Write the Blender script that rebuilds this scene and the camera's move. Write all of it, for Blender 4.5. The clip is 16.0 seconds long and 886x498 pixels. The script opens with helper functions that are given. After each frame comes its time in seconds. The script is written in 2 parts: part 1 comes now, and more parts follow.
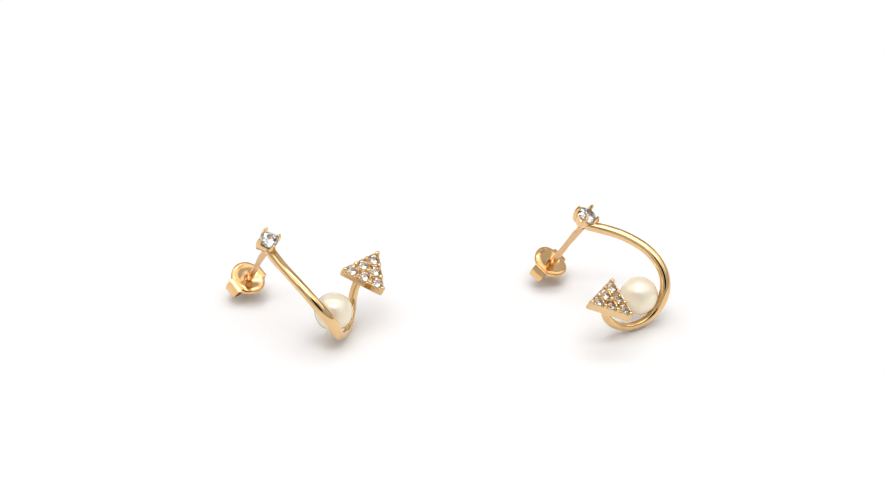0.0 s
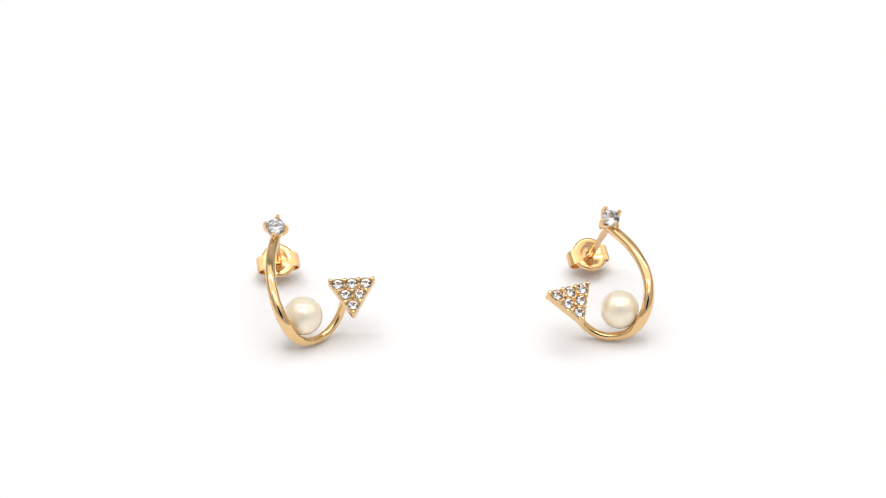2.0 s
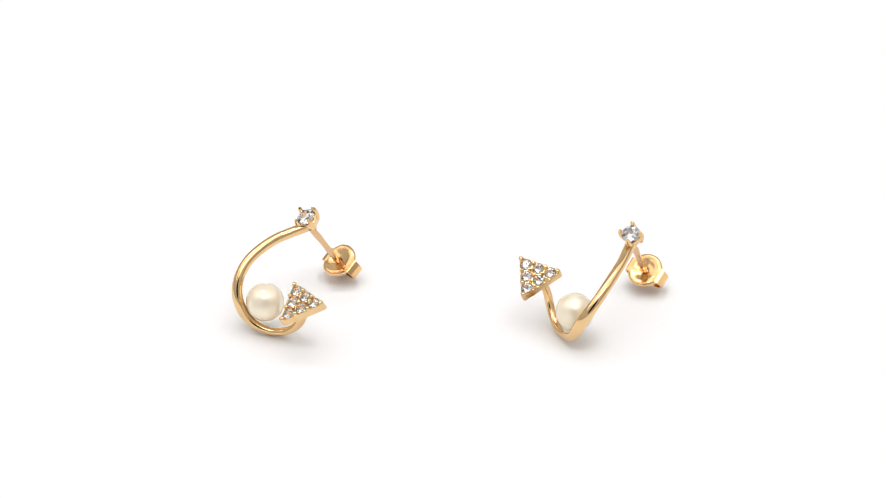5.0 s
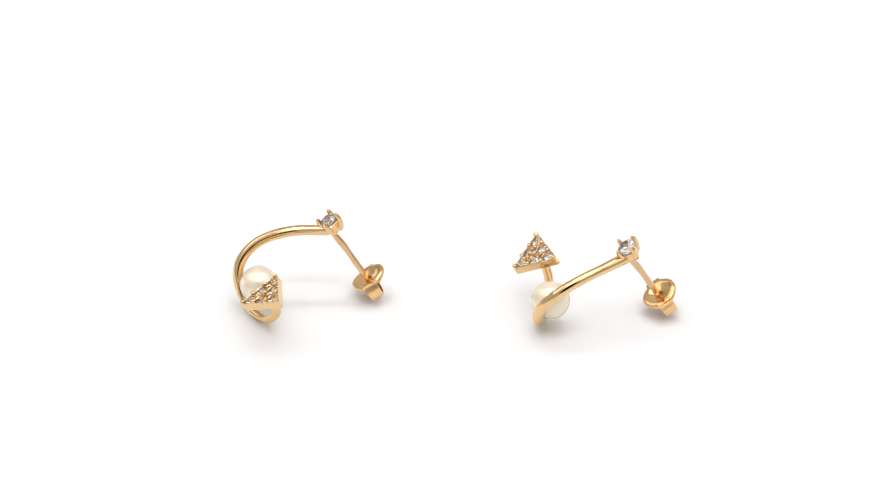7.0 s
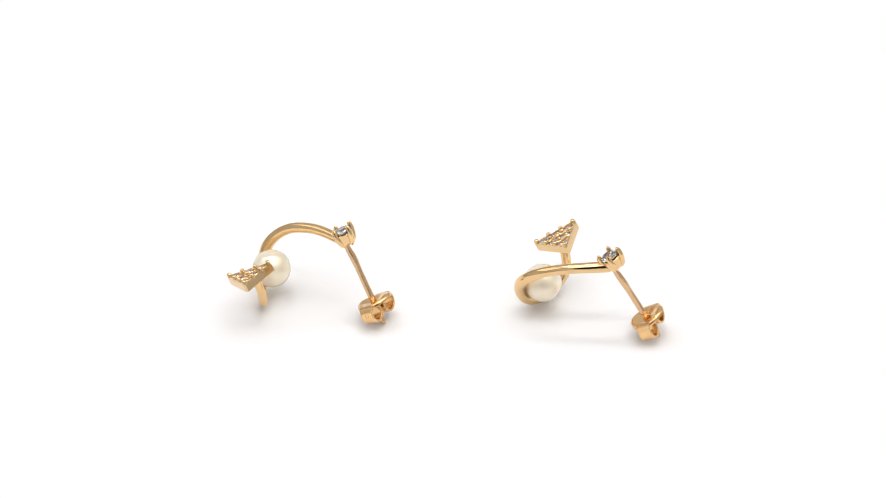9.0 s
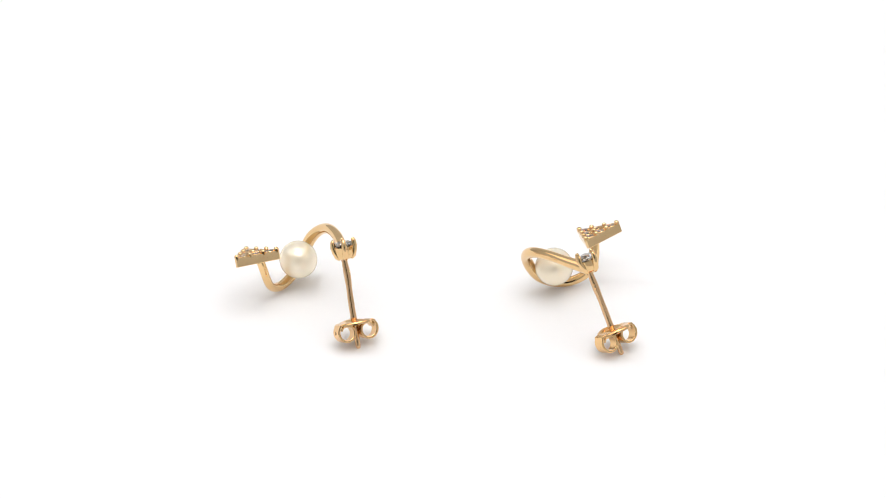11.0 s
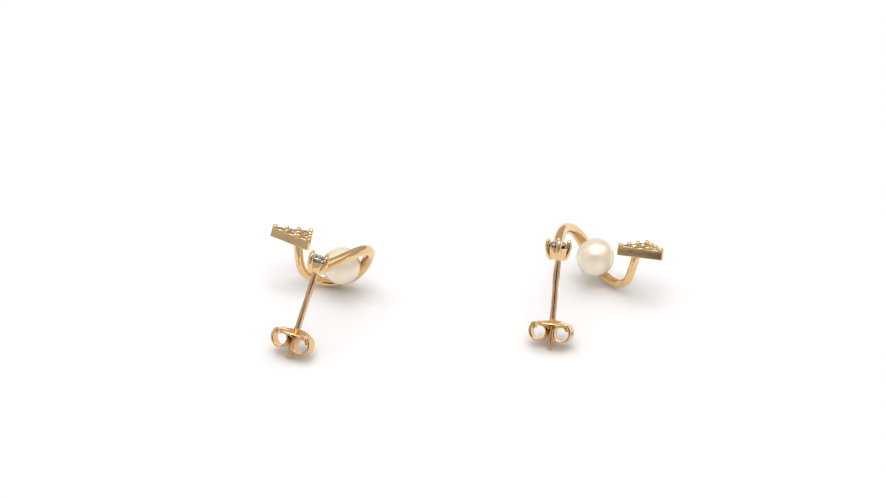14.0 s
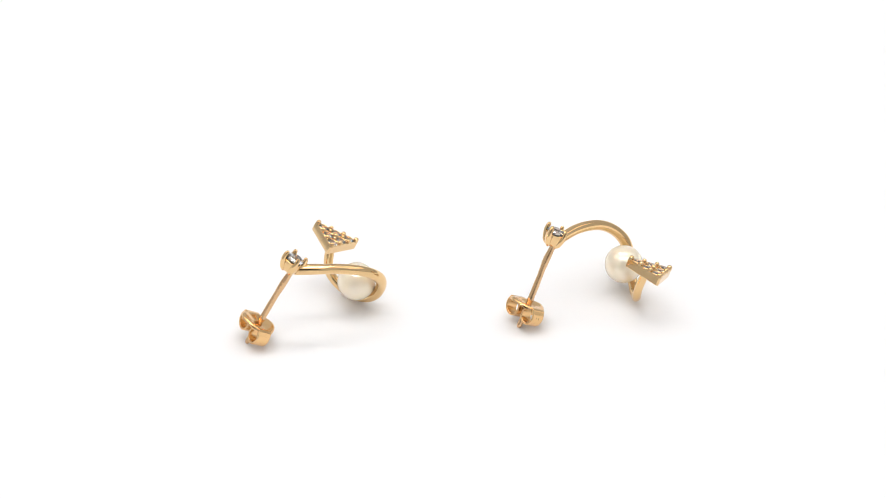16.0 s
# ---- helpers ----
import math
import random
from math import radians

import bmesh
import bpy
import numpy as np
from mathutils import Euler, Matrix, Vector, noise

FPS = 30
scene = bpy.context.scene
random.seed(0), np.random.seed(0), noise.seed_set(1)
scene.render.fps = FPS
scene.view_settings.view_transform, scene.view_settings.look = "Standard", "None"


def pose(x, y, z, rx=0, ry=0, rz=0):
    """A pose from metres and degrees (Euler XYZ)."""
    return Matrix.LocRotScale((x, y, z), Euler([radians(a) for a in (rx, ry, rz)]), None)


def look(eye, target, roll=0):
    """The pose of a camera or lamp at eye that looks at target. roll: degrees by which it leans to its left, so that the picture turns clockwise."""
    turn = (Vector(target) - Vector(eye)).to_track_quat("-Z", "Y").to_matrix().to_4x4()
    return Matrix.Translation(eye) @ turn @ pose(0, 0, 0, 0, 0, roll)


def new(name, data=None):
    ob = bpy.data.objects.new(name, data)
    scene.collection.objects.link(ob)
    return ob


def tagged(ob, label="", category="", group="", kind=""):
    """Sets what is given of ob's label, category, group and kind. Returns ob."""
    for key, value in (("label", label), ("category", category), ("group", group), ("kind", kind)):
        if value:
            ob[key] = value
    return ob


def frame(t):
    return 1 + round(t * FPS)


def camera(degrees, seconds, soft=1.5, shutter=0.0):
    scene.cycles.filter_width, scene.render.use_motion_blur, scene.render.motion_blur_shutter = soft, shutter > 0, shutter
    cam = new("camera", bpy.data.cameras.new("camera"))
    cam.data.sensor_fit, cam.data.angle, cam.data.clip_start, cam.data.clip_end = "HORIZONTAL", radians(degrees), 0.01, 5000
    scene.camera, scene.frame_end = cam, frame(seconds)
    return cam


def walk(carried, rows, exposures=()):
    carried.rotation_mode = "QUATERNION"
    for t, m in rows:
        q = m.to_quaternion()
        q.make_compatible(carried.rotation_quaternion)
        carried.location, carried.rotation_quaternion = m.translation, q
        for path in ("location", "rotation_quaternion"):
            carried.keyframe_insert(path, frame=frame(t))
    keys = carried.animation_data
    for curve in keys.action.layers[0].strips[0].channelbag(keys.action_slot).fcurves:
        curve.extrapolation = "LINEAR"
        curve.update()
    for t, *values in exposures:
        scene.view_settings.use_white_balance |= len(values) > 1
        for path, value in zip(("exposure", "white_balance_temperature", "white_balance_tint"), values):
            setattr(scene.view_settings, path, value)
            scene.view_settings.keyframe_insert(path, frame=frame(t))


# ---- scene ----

# One unit of the plan is 0.0672 mm, by which the pearl is 4.5 mm across.
UNIT = 6.72e-5
TILT = 34.8           # the camera looks down by so many degrees
FAR = 8418 * UNIT     # from the camera to the spot between the earrings
BASE = 141.45         # height of that spot over the floor, in units
SPIN = -18.147        # degrees a second, both turntables alike

cam = camera(10.64, 16.0, soft=0.95)
AIM = Vector((0, 0, BASE * UNIT))
EYE = AIM + Vector((0, -math.cos(radians(TILT)), math.sin(radians(TILT)))) * FAR
walk(cam, [(0.0, look(EYE, AIM)), (16.0, look(EYE, AIM))])

# ---- light: a white photo tent, lamps over it and at both sides, a dark room outside ----
world = bpy.data.worlds.new("dark_room")
world.use_nodes = True
world.node_tree.nodes["Background"].inputs[0].default_value = (0.9, 0.95, 1.0, 1)
world.node_tree.nodes["Background"].inputs[1].default_value = 0.05
scene.world = world
scene.view_settings.exposure = -1.03


def softbox(name, eye, target, wide, high, watts):
    data = bpy.data.lights.new(name, "AREA")
    data.shape, data.size, data.size_y, data.energy = "RECTANGLE", wide, high, watts
    data.color = (1.0, 0.99, 0.988)
    ob = new(name, data)
    ob.matrix_world = look(eye, target)
    return ob


# two long strips along the roof, one before and one behind the earrings; an added broad area lamp stands in for a soft
# glow of the roof cloth
softbox("tent_strip_front", (0.0, -0.255, 0.76), (0, -0.255, 0), 0.7, 0.035, 2.3)
softbox("tent_strip_rear", (0.0, 0.165, 0.76), (0, 0.165, 0), 0.7, 0.035, 2.3)
softbox("tent_lamp_top", (0.0, 0.05, 0.79), (0, 0.05, 0), 0.85, 0.7, 3.4)
softbox("tent_lamp_front", (0.0, -0.345, 0.62), (0, 0.0, 0.0), 0.6, 0.26, 1.2)
softbox("tent_lamp_side", (-0.48, 0.06, 0.40), (0, 0.04, 0.2), 0.6, 0.6, 1.9)
softbox("tent_lamp_side", (0.48, 0.06, 0.40), (0, 0.04, 0.2), 0.6, 0.6, 1.7)


# ---- materials ----
def material(name):
    m = bpy.data.materials.new(name)
    m.use_nodes = True
    n = m.node_tree.nodes
    return m, n, m.node_tree.links, n["Principled BSDF"]


def grain(n, l, scale, detail=3.0):
    """Noise in the object's own space; scale in cells a metre."""
    co, no = n.new("ShaderNodeTexCoord"), n.new("ShaderNodeTexNoise")
    no.inputs["Scale"].default_value, no.inputs["Detail"].default_value = scale, detail
    l.new(co.outputs["Object"], no.inputs["Vector"])
    return no.outputs["Fac"]


def spread(n, l, fac, a, b):
    r = n.new("ShaderNodeMapRange")
    r.inputs["To Min"].default_value, r.inputs["To Max"].default_value = a, b
    l.new(fac, r.inputs["Value"])
    return r.outputs["Result"]


def relief(n, l, fac, shader, strength, distance):
    b = n.new("ShaderNodeBump")
    b.inputs["Strength"].default_value, b.inputs["Distance"].default_value = strength, distance
    l.new(fac, b.inputs["Height"])
    l.new(b.outputs["Normal"], shader.inputs["Normal"])


def tint(n, l, fac, a, b, shader):
    mix = n.new("ShaderNodeMix")
    mix.data_type = "RGBA"
    mix.inputs["A"].default_value, mix.inputs["B"].default_value = (*a, 1), (*b, 1)
    l.new(fac, mix.inputs["Factor"])
    l.new(mix.outputs["Result"], shader.inputs["Base Color"])


def gold_metal(name, a, b, low, high, dents=0.25):
    m, n, l, s = material(name)
    s.inputs["Metallic"].default_value = 1.0
    big, fine = grain(n, l, 700, 4), grain(n, l, 9000, 3)
    tint(n, l, big, a, b, s)
    l.new(spread(n, l, fine, low, high), s.inputs["Roughness"])
    relief(n, l, big, s, dents, 2.0e-5)
    return m


GOLD = gold_metal("polished_gold", (0.83, 0.58, 0.30), (0.785, 0.535, 0.265), 0.04, 0.09)
GOLD_CAST = gold_metal("cast_gold", (0.82, 0.585, 0.32), (0.755, 0.53, 0.275), 0.08, 0.19)
GOLD_DRAWN = gold_metal("drawn_gold_wire", (0.76, 0.505, 0.29), (0.68, 0.44, 0.24), 0.14, 0.28, 0.6)
GOLD_STAMPED = gold_metal("stamped_gold", (0.88, 0.585, 0.285), (0.82, 0.52, 0.24), 0.12, 0.25, 0.8)


def pearl_skin():
    m, n, l, s = material("pearl_nacre")
    tint(n, l, grain(n, l, 500, 2), (0.97, 0.875, 0.705), (0.94, 0.84, 0.67), s)
    s.inputs["Roughness"].default_value = 0.18
    s.inputs["Metallic"].default_value = 0.32
    s.inputs["Specular Tint"].default_value = (0.72, 0.62, 0.48, 1)
    s.inputs["IOR"].default_value = 1.4
    s.inputs["Subsurface Weight"].default_value = 0.25
    s.inputs["Subsurface Radius"].default_value = (0.0012, 0.001, 0.0007)
    s.inputs["Subsurface Scale"].default_value = 0.6
    s.inputs["Coat Weight"].default_value = 0.6
    s.inputs["Coat Roughness"].default_value = 0.1
    s.inputs["Coat IOR"].default_value = 1.5
    return m


def clear_stone(name, bend):
    m, n, l, s = material(name)
    s.inputs["Base Color"].default_value = (1.0, 1.0, 1.0, 1)
    s.inputs["Transmission Weight"].default_value = 1.0
    s.inputs["Roughness"].default_value = 0.0
    s.inputs["IOR"].default_value = bend
    return m


def tent_cloth(name, a, b, rough):
    m, n, l, s = material(name)
    tint(n, l, grain(n, l, 14, 4), a, b, s)
    s.inputs["Roughness"].default_value = rough
    relief(n, l, grain(n, l, 2500, 2), s, 0.05, 2.0e-5)
    return m


PEARL, STONE, CHIP = pearl_skin(), clear_stone("clear_zirconia", 2.1), clear_stone("clear_chip_stone", 1.75)
SHEET = tent_cloth("white_matt_sheet", (0.92, 0.917, 0.92), (0.91, 0.908, 0.912), 0.7)
CLOTH = tent_cloth("white_tent_cloth", (0.60, 0.60, 0.60), (0.56, 0.56, 0.56), 0.9)


# ---- mesh tools ----
def finish(bm, name, mat, smooth=True, sharp=35):
    bmesh.ops.recalc_face_normals(bm, faces=bm.faces)
    for f in bm.faces:
        f.smooth = smooth
    for e in bm.edges:
        if len(e.link_faces) == 2 and e.calc_face_angle(0) > radians(sharp):
            e.smooth = False
    me = bpy.data.meshes.new(name)
    bm.to_mesh(me)
    bm.free()
    me.materials.append(mat)
    return me


def rings(bm, loops, closed_u=True, cap=True):
    """A skin over loops of points, one after the other."""
    vs = [[bm.verts.new(p) for p in loop] for loop in loops]
    n = len(vs[0])
    for a, b in zip(vs, vs[1:]):
        for i in range(n if closed_u else n - 1):
            j = (i + 1) % n
            bm.faces.new((a[i], a[j], b[j], b[i]))
    if cap:
        bm.faces.new(vs[0])
        bm.faces.new(vs[-1])
    return vs


def turned(profile, centre, steps=32, closed=False):
    """A turned body about z: profile of (radius, height)."""
    bm = bmesh.new()
    loops = [[(centre[0] + r * math.cos(2 * math.pi * i / steps), centre[1] + r * math.sin(2 * math.pi * i / steps), centre[2] + z)
              for i in range(steps)] for r, z in profile]
    if closed:
        loops.append(loops[0])
        rings(bm, loops, cap=False)
        bmesh.ops.remove_doubles(bm, verts=bm.verts, dist=1e-4)
    else:
        rings(bm, loops)
    return bm


def tube(points, radii, steps=12):
    """A round bar along points."""
    bm, loops = bmesh.new(), []
    pts = [Vector(p) for p in points]
    for i, p in enumerate(pts):
        t = (pts[min(i + 1, len(pts) - 1)] - pts[max(i - 1, 0)]).normalized()
        a = t.cross(Vector((0.31, 0.77, 0.2))).normalized()
        b = t.cross(a)
        loops.append([p + (a * math.cos(2 * math.pi * k / steps) + b * math.sin(2 * math.pi * k / steps)) * radii[i] for k in range(steps)])
    rings(bm, loops)
    return bm


def ball(centre, r, u=16, v=10, squash=1.0):
    bm = bmesh.new()
    bmesh.ops.create_uvsphere(bm, u_segments=u, v_segments=v, radius=r)
    for x in bm.verts:
        x.co.z *= squash
        x.co += Vector(centre)
    return bm


def brilliant(centre, r, spin=0.0):
    """A round brilliant: table, star and kite facets, girdle, pavilion."""
    bm = bmesh.new()
    rows = [(0.52, 0.33, 8, 0), (0.79, 0.21, 8, 0.5), (1.0, 0.02, 16, 0), (1.0, -0.03, 16, 0), (0.70, -0.33, 16, 0.5), (0.36, -0.63, 8, 0), (0.02, -0.88, 6, 0)]
    for rad, z, n, off in rows:
        for i in range(n):
            a = 2 * math.pi * (i + off) / n + spin
            bm.verts.new((centre[0] + r * rad * math.cos(a), centre[1] + r * rad * math.sin(a), centre[2] + r * z))
    bmesh.ops.convex_hull(bm, input=bm.verts)
    return bm


def bspline(ctrl, s):
    """A point of the clamped cubic B-spline at s from 0 to 1."""
    n = len(ctrl)
    kn = [0.0] * 3 + [i / (n - 3) for i in range(n - 2)] + [1.0] * 3
    s = min(max(s, 0.0), 1 - 1e-9)
    b = [1.0 if kn[i] <= s < kn[i + 1] else 0.0 for i in range(len(kn) - 1)]
    for d in range(1, 4):
        nb = []
        for i in range(len(kn) - 1 - d):
            v = 0.0
            if kn[i + d] > kn[i]:
                v += (s - kn[i]) / (kn[i + d] - kn[i]) * b[i]
            if kn[i + d + 1] > kn[i + 1]:
                v += (kn[i + d + 1] - s) / (kn[i + d + 1] - kn[i + 1]) * b[i + 1]
            nb.append(v)
        b = nb
    return sum((Vector(c) * w for c, w in zip(ctrl, b)), Vector((0, 0, 0)))


# ---- the tent ----
def slab(name, lo, hi, mat, hole=None):
    """A wall or sheet with thickness; hole: (centre x, centre z, half width, half height) through a wall that faces along y."""
    bm = bmesh.new()
    if hole is None:
        bmesh.ops.create_cube(bm, size=1.0)
        for v in bm.verts:
            v.co = Vector([lo[i] + (v.co[i] + 0.5) * (hi[i] - lo[i]) for i in range(3)])
    else:
        steps, loops = 48, []
        cx, cz, r, tall = hole
        for y, outer in ((lo[1], True), (lo[1], False), (hi[1], False), (hi[1], True)):
            loop = []
            for i in range(steps):
                a = 2 * math.pi * (i + 0.5) / steps
                c, s = math.cos(a), math.sin(a)
                if outer:
                    k = min(((hi[0] if c > 0 else lo[0]) - cx) / c if abs(c) > 1e-6 else 9e9,
                            ((hi[2] if s > 0 else lo[2]) - cz) / s if abs(s) > 1e-6 else 9e9)
                else:
                    k = r
                loop.append((cx + c * k, y, cz + s * (k if outer else tall)))
            loops.append(loop)
        loops.append(loops[0])
        rings(bm, loops, cap=False)
        bmesh.ops.remove_doubles(bm, verts=bm.verts, dist=1e-5)
    ob = new(name, finish(bm, name, mat, smooth=False))
    return ob


W, DEEP, TALL = 0.5, 0.5, 0.82
tagged(slab("floor", (-W, -0.41, -0.004), (W, DEEP, 0), SHEET), "seamless matt white sheet under the earrings", "floor", kind="structure")
tagged(slab("wall_back", (-W, DEEP, -0.004), (W, DEEP + 0.004, TALL), CLOTH), "pale cloth wall of the photo tent", "wall", kind="structure")
tagged(slab("wall_west", (-W - 0.004, -0.41, -0.004), (-W, DEEP, TALL), CLOTH), "pale cloth side of the photo tent", "wall", kind="structure")
tagged(slab("wall_east", (W, -0.41, -0.004), (W + 0.004, DEEP, TALL), CLOTH), "pale cloth side of the photo tent", "wall", kind="structure")
tagged(slab("wall_front", (-W, -0.414, -0.004), (W, -0.41, TALL), CLOTH, (0, 0.285, 0.17, 0.2)), "pale cloth tent front with an oval opening", "wall", kind="structure")
tagged(slab("ceiling", (-W, -0.41, TALL), (W, DEEP, TALL + 0.004), CLOTH), "pale cloth roof of the photo tent", "ceiling", kind="structure")

# ---- the earring: built with its face in x and y, the pearl's centre at the origin ----
PEARL_AT = Vector((46.81, -74.41, -82.62))
FACE = Matrix(((0.76214, 0.6473, 0.01179), (-0.56839, 0.66029, 0.49086), (0.30995, -0.3808, 0.87116))).transposed()
HOOP = ((-40.6, 152.5, 11.0), (-50.1, 112.7, 28.7), (-52.7, 97.9, 36.5), (-55.3, 39.8, 52.4), (-45.3, -6.2, 44.2), (-30.8, -31.3, 25.4),
        (-13.0, -45.0, -19.0), (32.4, -27.2, -48.2), (65.6, 9.0, -38.4), (70.9, 25.6, -20.6), (78.9, 32.0, 14.0))
HEAD = Vector((-40.0, 163.0, 0.0))
POST_TOP, POST_END = Vector((-38.6, 156.5, 3.0)), Vector((-35.8, 163.0, -157.2))
TRI = (Vector((51.1, 50.0, 0)), Vector((125.1, 50.0, 0)), Vector((88.1, -14.1, 0)))
PLATE_TOP, PLATE_LOW = 30.0, 14.0


def earring(hand, where, turn):
    """hand 1 or -1: the second of the pair is the first one's mirror image."""
    base = new("earring")
    to_turntable = Matrix.Diagonal((hand, 1, 1, 1)) @ Matrix.Scale(UNIT, 4) @ Matrix.Translation((PEARL_AT.x, PEARL_AT.y, PEARL_AT.z + BASE)) @ FACE.to_4x4()

    def part(name, bm, mat, parent, label="", smooth=True, sharp=35):
        bmesh.ops.transform(bm, matrix=to_turntable, verts=bm.verts)
        ob = new(name, finish(bm, name, mat, smooth, sharp))
        ob.parent = parent
        return tagged(ob, label)

    # hoop: a band that swells towards the bottom of its bow
    mid, steps, n = Vector((5, 55, 5)), 120, 32
    loops = []
    for i in range(steps + 1):
        s = i / steps
        p = bspline(HOOP, s)
        t = (bspline(HOOP, min(s + 0.004, 1)) - bspline(HOOP, max(s - 0.004, 0))).normalized()
        out = p - mid
        out = (out - t * out.dot(t)).normalized()
        side = t.cross(out)
        swell = math.exp(-((s - 0.48) / 0.17) ** 2)
        tail = min(1, max(0, (s - 0.52) / 0.18))
        thin = 9.3 + 0.3 * swell - 1.9 * tail
        wide = 9.1 + 1.2 * max(0, 1 - s / 0.08) + 1.6 * swell - 0.6 * tail
        loop = []
        for k in range(n):
            a = 2 * math.pi * k / n
            c, d = math.cos(a), math.sin(a)
            loop.append(p + out * thin * c + side * wide * d)
        loops.append(loop)
    bm = bmesh.new()
    rings(bm, loops)
    part("hoop", bm, GOLD, base, "curved polished gold band")

    # pearl
    part("pearl", ball((0, 0, 0), 34.2, 56, 36), PEARL, base, "creamy white round pearl")

    # head: square basket, prongs, stone
    lean = math.atan2(42, 10)
    bm, loops = bmesh.new(), []
    for r, z in ((7, 3.2), (11.5, 4.2), (15.5, 7.4), (17.8, 13), (18.5, 20), (19.0, 25), (17.6, 26), (15.2, 25), (13, 17), (9, 9), (3, 5)):
        loop = []
        for k in range(40):
            a = 2 * math.pi * k / 40
            c, d = math.cos(a), math.sin(a)
            e = 1 / (abs(c) ** 1.45 + abs(d) ** 1.45) ** (1 / 1.45)
            e = e * 0.97 if r > 8 else 1.0
            loop.append(HEAD + Vector((math.cos(a + lean) * r * e, math.sin(a + lean) * r * e * 0.95, z)))
        loops.append(loop)
    rings(bm, loops)
    setting = part("setting", bm, GOLD, base, "square gold basket setting")
    for k in range(4):
        a = lean + k * math.pi / 2
        d = Vector((math.cos(a), math.sin(a), 0))
        part("prong", tube([HEAD + d * 9.5 + Vector((0, 0, 4)), HEAD + d * 13.8 + Vector((0, 0, 9)), HEAD + d * 16.8 + Vector((0, 0, 18)), HEAD + d * 19.0 + Vector((0, 0, 27)),
                            HEAD + d * 18.8 + Vector((0, 0, 34.6)), HEAD + d * 17.4 + Vector((0, 0, 38.2)), HEAD + d * 16.2 + Vector((0, 0, 39.6))],
                           [3.6, 5.2, 5.6, 4.9, 4.1, 3.3, 1.5]), GOLD, setting)
    part("stone", brilliant(HEAD + Vector((0, 0, 30.5)), 16.8), STONE, setting, "clear faceted round stone", smooth=False)

    # arrowhead: a thick three-cornered plate with six stones in bead settings
    cen = (TRI[0] + TRI[1] + TRI[2]) / 3
    grow = 1.19

    def plate_part(name, bm, mat, parent, label="", **how):
        # the plate rises a little towards its tip
        for v in bm.verts:
            v.co.z += (TRI[0].y - v.co.y) * 0.062
        return part(name, bm, mat, parent, label, **how)

    def outline(k, z, soft):
        pts = []
        for i in range(3):
            c = cen + (TRI[i] - cen) * k
            for j, w in (((i - 1) % 3, 1), ((i + 1) % 3, 0)):
                o = cen + (TRI[j] - cen) * k
                pts.append(c + (o - c).normalized() * soft + Vector((0, 0, z)))
        return pts
    seats = []
    for i in range(3):
        for j in range(3 - i):
            u = (TRI[1] - TRI[0]) / 3
            v = (TRI[2] - TRI[0]) / 3
            seats.append(TRI[0] + u * (j + 1 / 3) + v * (i + 1 / 3))
    bm = bmesh.new()
    vs = rings(bm, [outline(grow - 0.03, PLATE_LOW, 4), outline(grow, PLATE_LOW + 0.9, 4.5), outline(grow, PLATE_TOP - 1.4, 4.5), outline(grow - 0.012, PLATE_TOP - 0.4, 4.5), outline(grow - 0.04, PLATE_TOP, 4.5)], cap=False)
    bm.faces.new(vs[0])
    top = vs[-1]
    edges = [bm.edges.get((top[i], top[(i + 1) % 6])) for i in range(6)]
    holes = []
    for c in seats:
        ring = [bm.verts.new((c.x + 10.3 * math.cos(2 * math.pi * k / 16), c.y + 10.3 * math.sin(2 * math.pi * k / 16), PLATE_TOP)) for k in range(16)]
        edges += [bm.edges.new((ring[k], ring[(k + 1) % 16])) for k in range(16)]
        holes.append((c, ring))
    bmesh.ops.triangle_fill(bm, edges=edges, use_beauty=True)
    for c, ring in holes:
        for f in [f for f in bm.faces if all(v in ring for v in f.verts)]:
            bm.faces.remove(f)
        low = [bm.verts.new((c.x + (v.co.x - c.x) * 0.35, c.y + (v.co.y - c.y) * 0.35, PLATE_TOP - 10)) for v in ring]
        for k in range(16):
            bm.faces.new((ring[k], ring[(k + 1) % 16], low[(k + 1) % 16], low[k]))
        bm.faces.new(low)
    plate = plate_part("arrowhead", bm, GOLD_CAST, base, "gold triangular plate set with small stones", sharp=25)
    for k, c in enumerate(seats):
        plate_part("stone", brilliant(c + Vector((0, 0, PLATE_TOP - 0.5 + 0.5 * math.sin(3 * k))), 9.8, 0.7 * k), CHIP, plate, "small clear faceted stone", smooth=False)
    for c in seats:
        rim = [(10.5 + 1.05 * math.cos(2 * math.pi * k / 8), 1.5 * math.sin(2 * math.pi * k / 8)) for k in range(8)]
        plate_part("collar", turned(rim, c + Vector((0, 0, PLATE_TOP)), 24, closed=True), GOLD_CAST, plate, sharp=60)
    for i in range(4):
        for j in range(4 - i):
            p = TRI[0] + (TRI[1] - TRI[0]) / 3 * j + (TRI[2] - TRI[0]) / 3 * i
            r = 4.5 + 0.35 * math.sin(5 * i + 3 * j)
            plate_part("prong", tube([p + Vector((0, 0, PLATE_TOP - 3)), p + Vector((0, 0, PLATE_TOP + 2.2)), p + Vector((0, 0, PLATE_TOP + 4.6)), p + Vector((0, 0, PLATE_TOP + 6.0)), p + Vector((0, 0, PLATE_TOP + 6.5))],
                               [r, r, r * 0.9, r * 0.6, r * 0.2], 10), GOLD_CAST, plate)

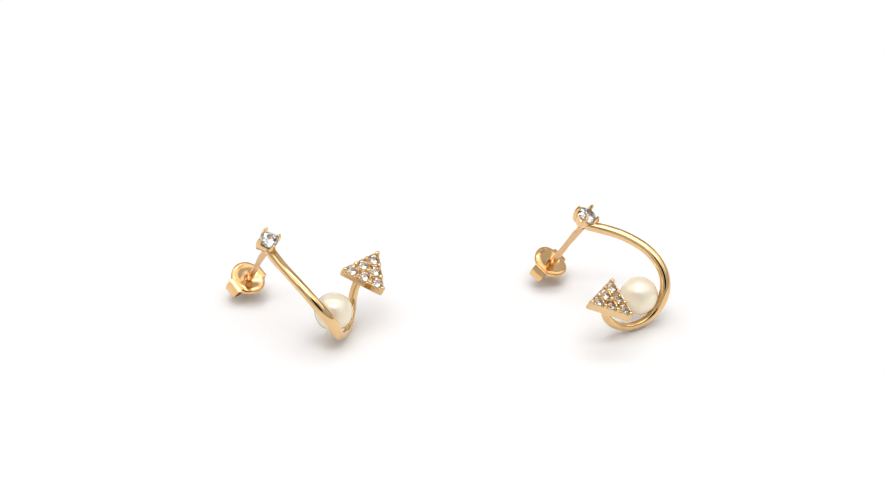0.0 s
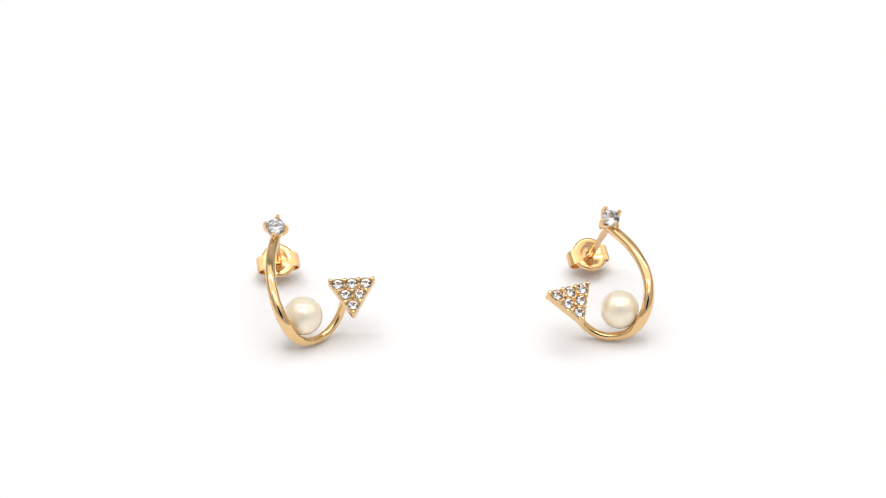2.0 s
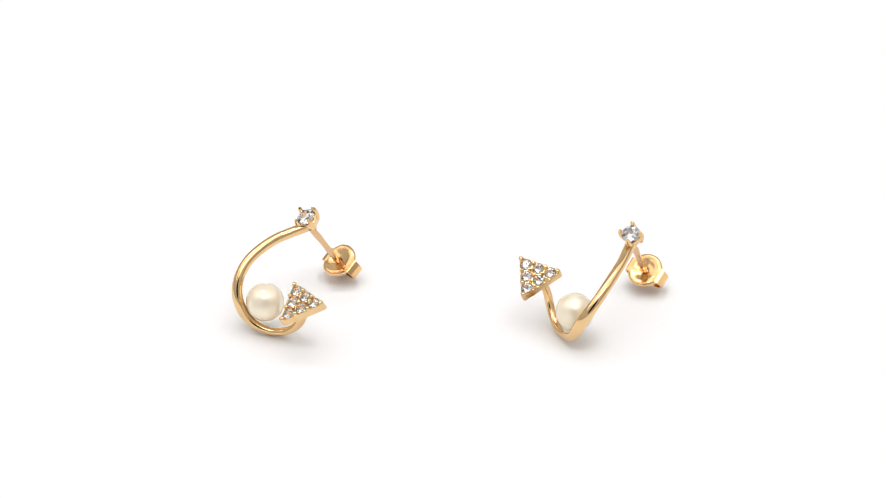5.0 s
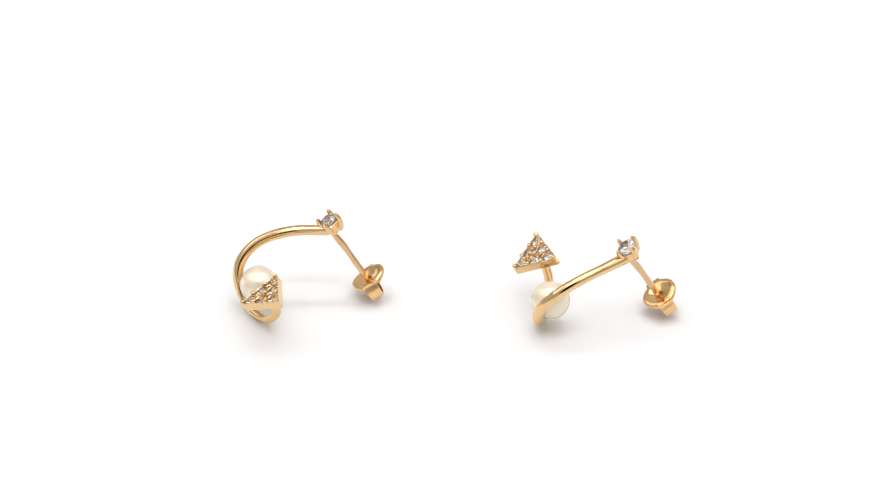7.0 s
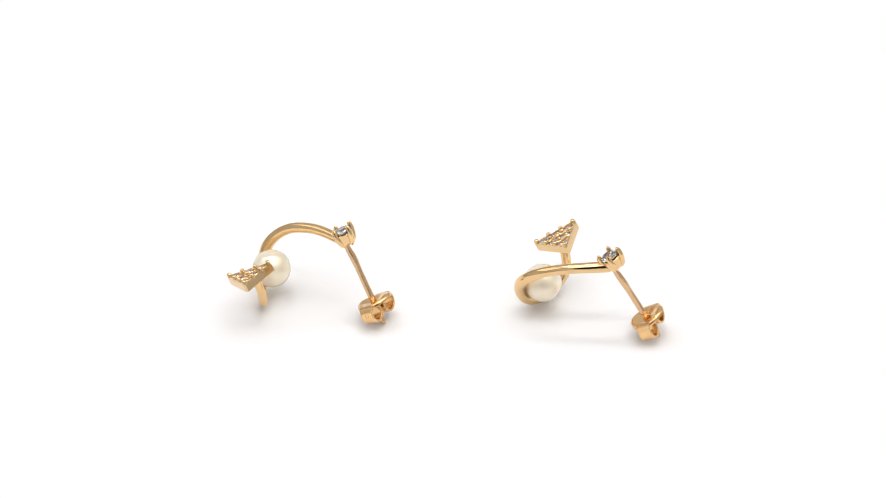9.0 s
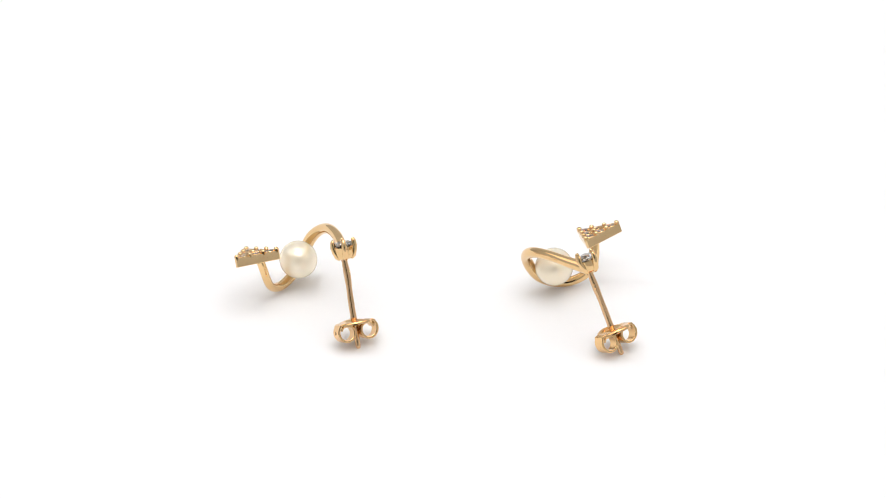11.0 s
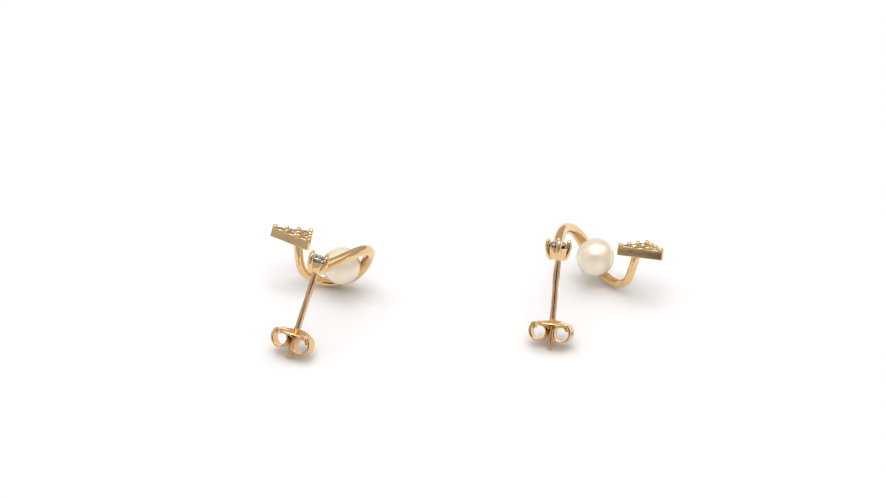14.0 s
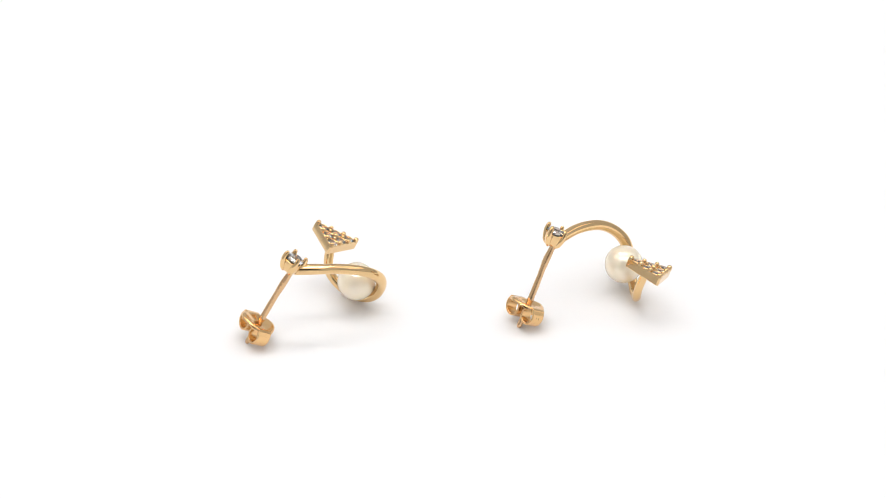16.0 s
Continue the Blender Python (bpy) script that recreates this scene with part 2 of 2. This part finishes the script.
    for i, j in ((0, 0), (0, 1), (1, 0)):
        p = TRI[0] + (TRI[1] - TRI[0]) / 3 * (j + 2 / 3) + (TRI[2] - TRI[0]) / 3 * (i + 2 / 3)
        plate_part("prong", tube([p + Vector((0, 0, PLATE_TOP - 3)), p + Vector((0, 0, PLATE_TOP + 2.4)), p + Vector((0, 0, PLATE_TOP + 4.6)), p + Vector((0, 0, PLATE_TOP + 6.0))],
                           [3.6, 3.4, 2.8, 0.8], 10), GOLD_CAST, plate)

    # post, with two small stamped pits
    along = (POST_END - POST_TOP).normalized()
    total = (POST_END - POST_TOP).length
    stops = [(0, 5.6), (4, 5.2), (12, 5.6), (20, 6.1), (27, 6.2), (34, 6.1), (40, 5.8), (46, 5.4), (54, 5.2), (62, 5.3), (75, 5.6), (100, 5.5), (102, 5.8), (106, 6.0), (110, 5.0), (total - 6, 4.6), (total - 2, 4.0), (total, 2.4)]
    bend = Vector((0.0, 1.0, 0.0))
    kink = Vector((-0.9, 0.6, 0.0))
    post = part("post", tube([POST_TOP + along * d + bend * (0.8 * math.sin(d / total * 6.0)) + kink * math.exp(-((d - 32) / 24) ** 2) for d, r in stops], [r for d, r in stops], 16), GOLD_DRAWN, base, "straight gold ear post")
    for d in (24, 32):
        at = POST_TOP + along * d + Vector((-4.6, 4.7, 0))
        part("hallmark", ball(at, 1.7, 10, 6, 1.4), GOLD_STAMPED, post)

    # butterfly clutch
    hub = POST_TOP + along * 108.6
    tilt = Vector((0, 0, 1)).rotation_difference(-along).to_matrix().to_4x4()
    seat = Matrix.Translation(hub + Vector((0, 2.2, 0))) @ tilt @ pose(0, 0, 0, 0, 0, 5)
    # a dished washer with a rolled rim, pressed a little out of true
    prof = [(4.6, -10), (5.2, -7.5), (6.6, -6.2), (9, -5.4), (13, -4.4), (16.5, -2.9), (19.5, -1.4), (23, -0.4), (26, 0), (28.4, -0.3), (30.4, -1.5), (31.4, -3.6), (31.2, -6.6),
            (29.6, -7.0), (29.2, -4.6), (27.5, -2.9), (25, -2.9), (21.5, -3.6), (17, -5.2), (12, -7.0), (9, -7.8), (7.2, -8.8), (6.4, -10.4)]
    bm = turned(prof, (0, 0, 0), 56, closed=True)
    for v in bm.verts:
        a, r = math.atan2(v.co.y, v.co.x), math.hypot(v.co.x, v.co.y)
        v.co.y *= 1.03
        v.co.z -= 0.0045 * v.co.x ** 2 - 0.5 * (r / 31) ** 2 * math.sin(3 * a + 0.7) - 0.12 * (r / 31) * math.sin(7 * a)
    bmesh.ops.transform(bm, matrix=seat, verts=bm.verts)
    clutch = part("clutch", bm, GOLD_STAMPED, base, "stamped gold butterfly clutch back", sharp=50)
    for sgn in (1, -1):
        # strap over the edge, then rolled in against the post
        path = [Vector((22, 0, -4.6)), Vector((28, 0, -4.4)), Vector((32.4, 0, -6.4))]
        for k in range(25):
            a = radians(44 - 380 * k / 24)
            r = 17.2 - 5.4 * k / 24
            path.append(Vector((20.2 + r * math.cos(a), 0, -19.9 + r * math.sin(a))))
        bm, loops = bmesh.new(), []
        for i, p in enumerate(path):
            t = (path[min(i + 1, len(path) - 1)] - path[max(i - 1, 0)]).normalized()
            o = Vector((-t.z, 0, t.x)) * 2.0
            half = 14.4 - 3.4 * min(1, i / 9)
            loop = [p + o + Vector((0, -half + 0.5, 0)), p + o + Vector((0, half - 0.5, 0)), p + o * 0.5 + Vector((0, half, 0)), p - o * 0.5 + Vector((0, half, 0)),
                    p - o + Vector((0, half - 0.5, 0)), p - o + Vector((0, -half + 0.5, 0)), p - o * 0.5 + Vector((0, -half, 0)), p + o * 0.5 + Vector((0, -half, 0))]
            loops.append([Vector((q.x * sgn, q.y, q.z)) for q in loop])
        rings(bm, loops)
        bmesh.ops.transform(bm, matrix=seat, verts=bm.verts)
        curl = part("curl", bm, GOLD_STAMPED, clutch, "rolled gold wing of the clutch", sharp=40)
        for y, high in ((-3.0, 6.0), (2.2, 4.2)) if sgn > 0 else ():
            bm = bmesh.new()
            bmesh.ops.create_cube(bm, size=1.0)
            for v in bm.verts:
                v.co = Vector(((v.co.x * 0.6 + 38.75) * sgn, v.co.y * 2.4 + y, v.co.z * high - 18.5))
            bmesh.ops.transform(bm, matrix=seat, verts=bm.verts)
            part("stamp_mark", bm, GOLD_STAMPED, curl)
    for k, h in ((-5.5, 4.0), (-1.6, 4.6), (2.2, 3.2), (5.6, 4.4)):
        bm = bmesh.new()
        bmesh.ops.create_cube(bm, size=1.0)
        for v in bm.verts:
            v.co = Vector((v.co.x * 1.5 + k, v.co.y * h + 24.0, v.co.z * 0.9 + 0.1))
        bmesh.ops.transform(bm, matrix=seat, verts=bm.verts)
        part("stamp_mark", bm, GOLD_STAMPED, clutch)

    tagged(base, "yellow gold stud earring, curved band, pearl, stone-set arrowhead, on white sheet", "earring", "pair of earrings")
    base.matrix_world = where @ pose(0, 0, 0, 0, 0, turn)
    return base


LEFT_AT = Matrix.Translation((-240.34 * UNIT, 0, 0))
RIGHT_AT = Matrix.Translation((265.44 * UNIT, 5.97 * UNIT, 0))
RIGHT_START = 100.93
first = earring(1, LEFT_AT, 0)
second = earring(-1, RIGHT_AT, RIGHT_START)


def motions():
    times = [0.5 * i for i in range(33)]
    walk(first, [(t, LEFT_AT @ pose(0, 0, 0, 0, 0, SPIN * t)) for t in times])
    walk(second, [(t, RIGHT_AT @ pose(0, 0, 0, 0, 0, RIGHT_START + SPIN * t)) for t in times])


motions()
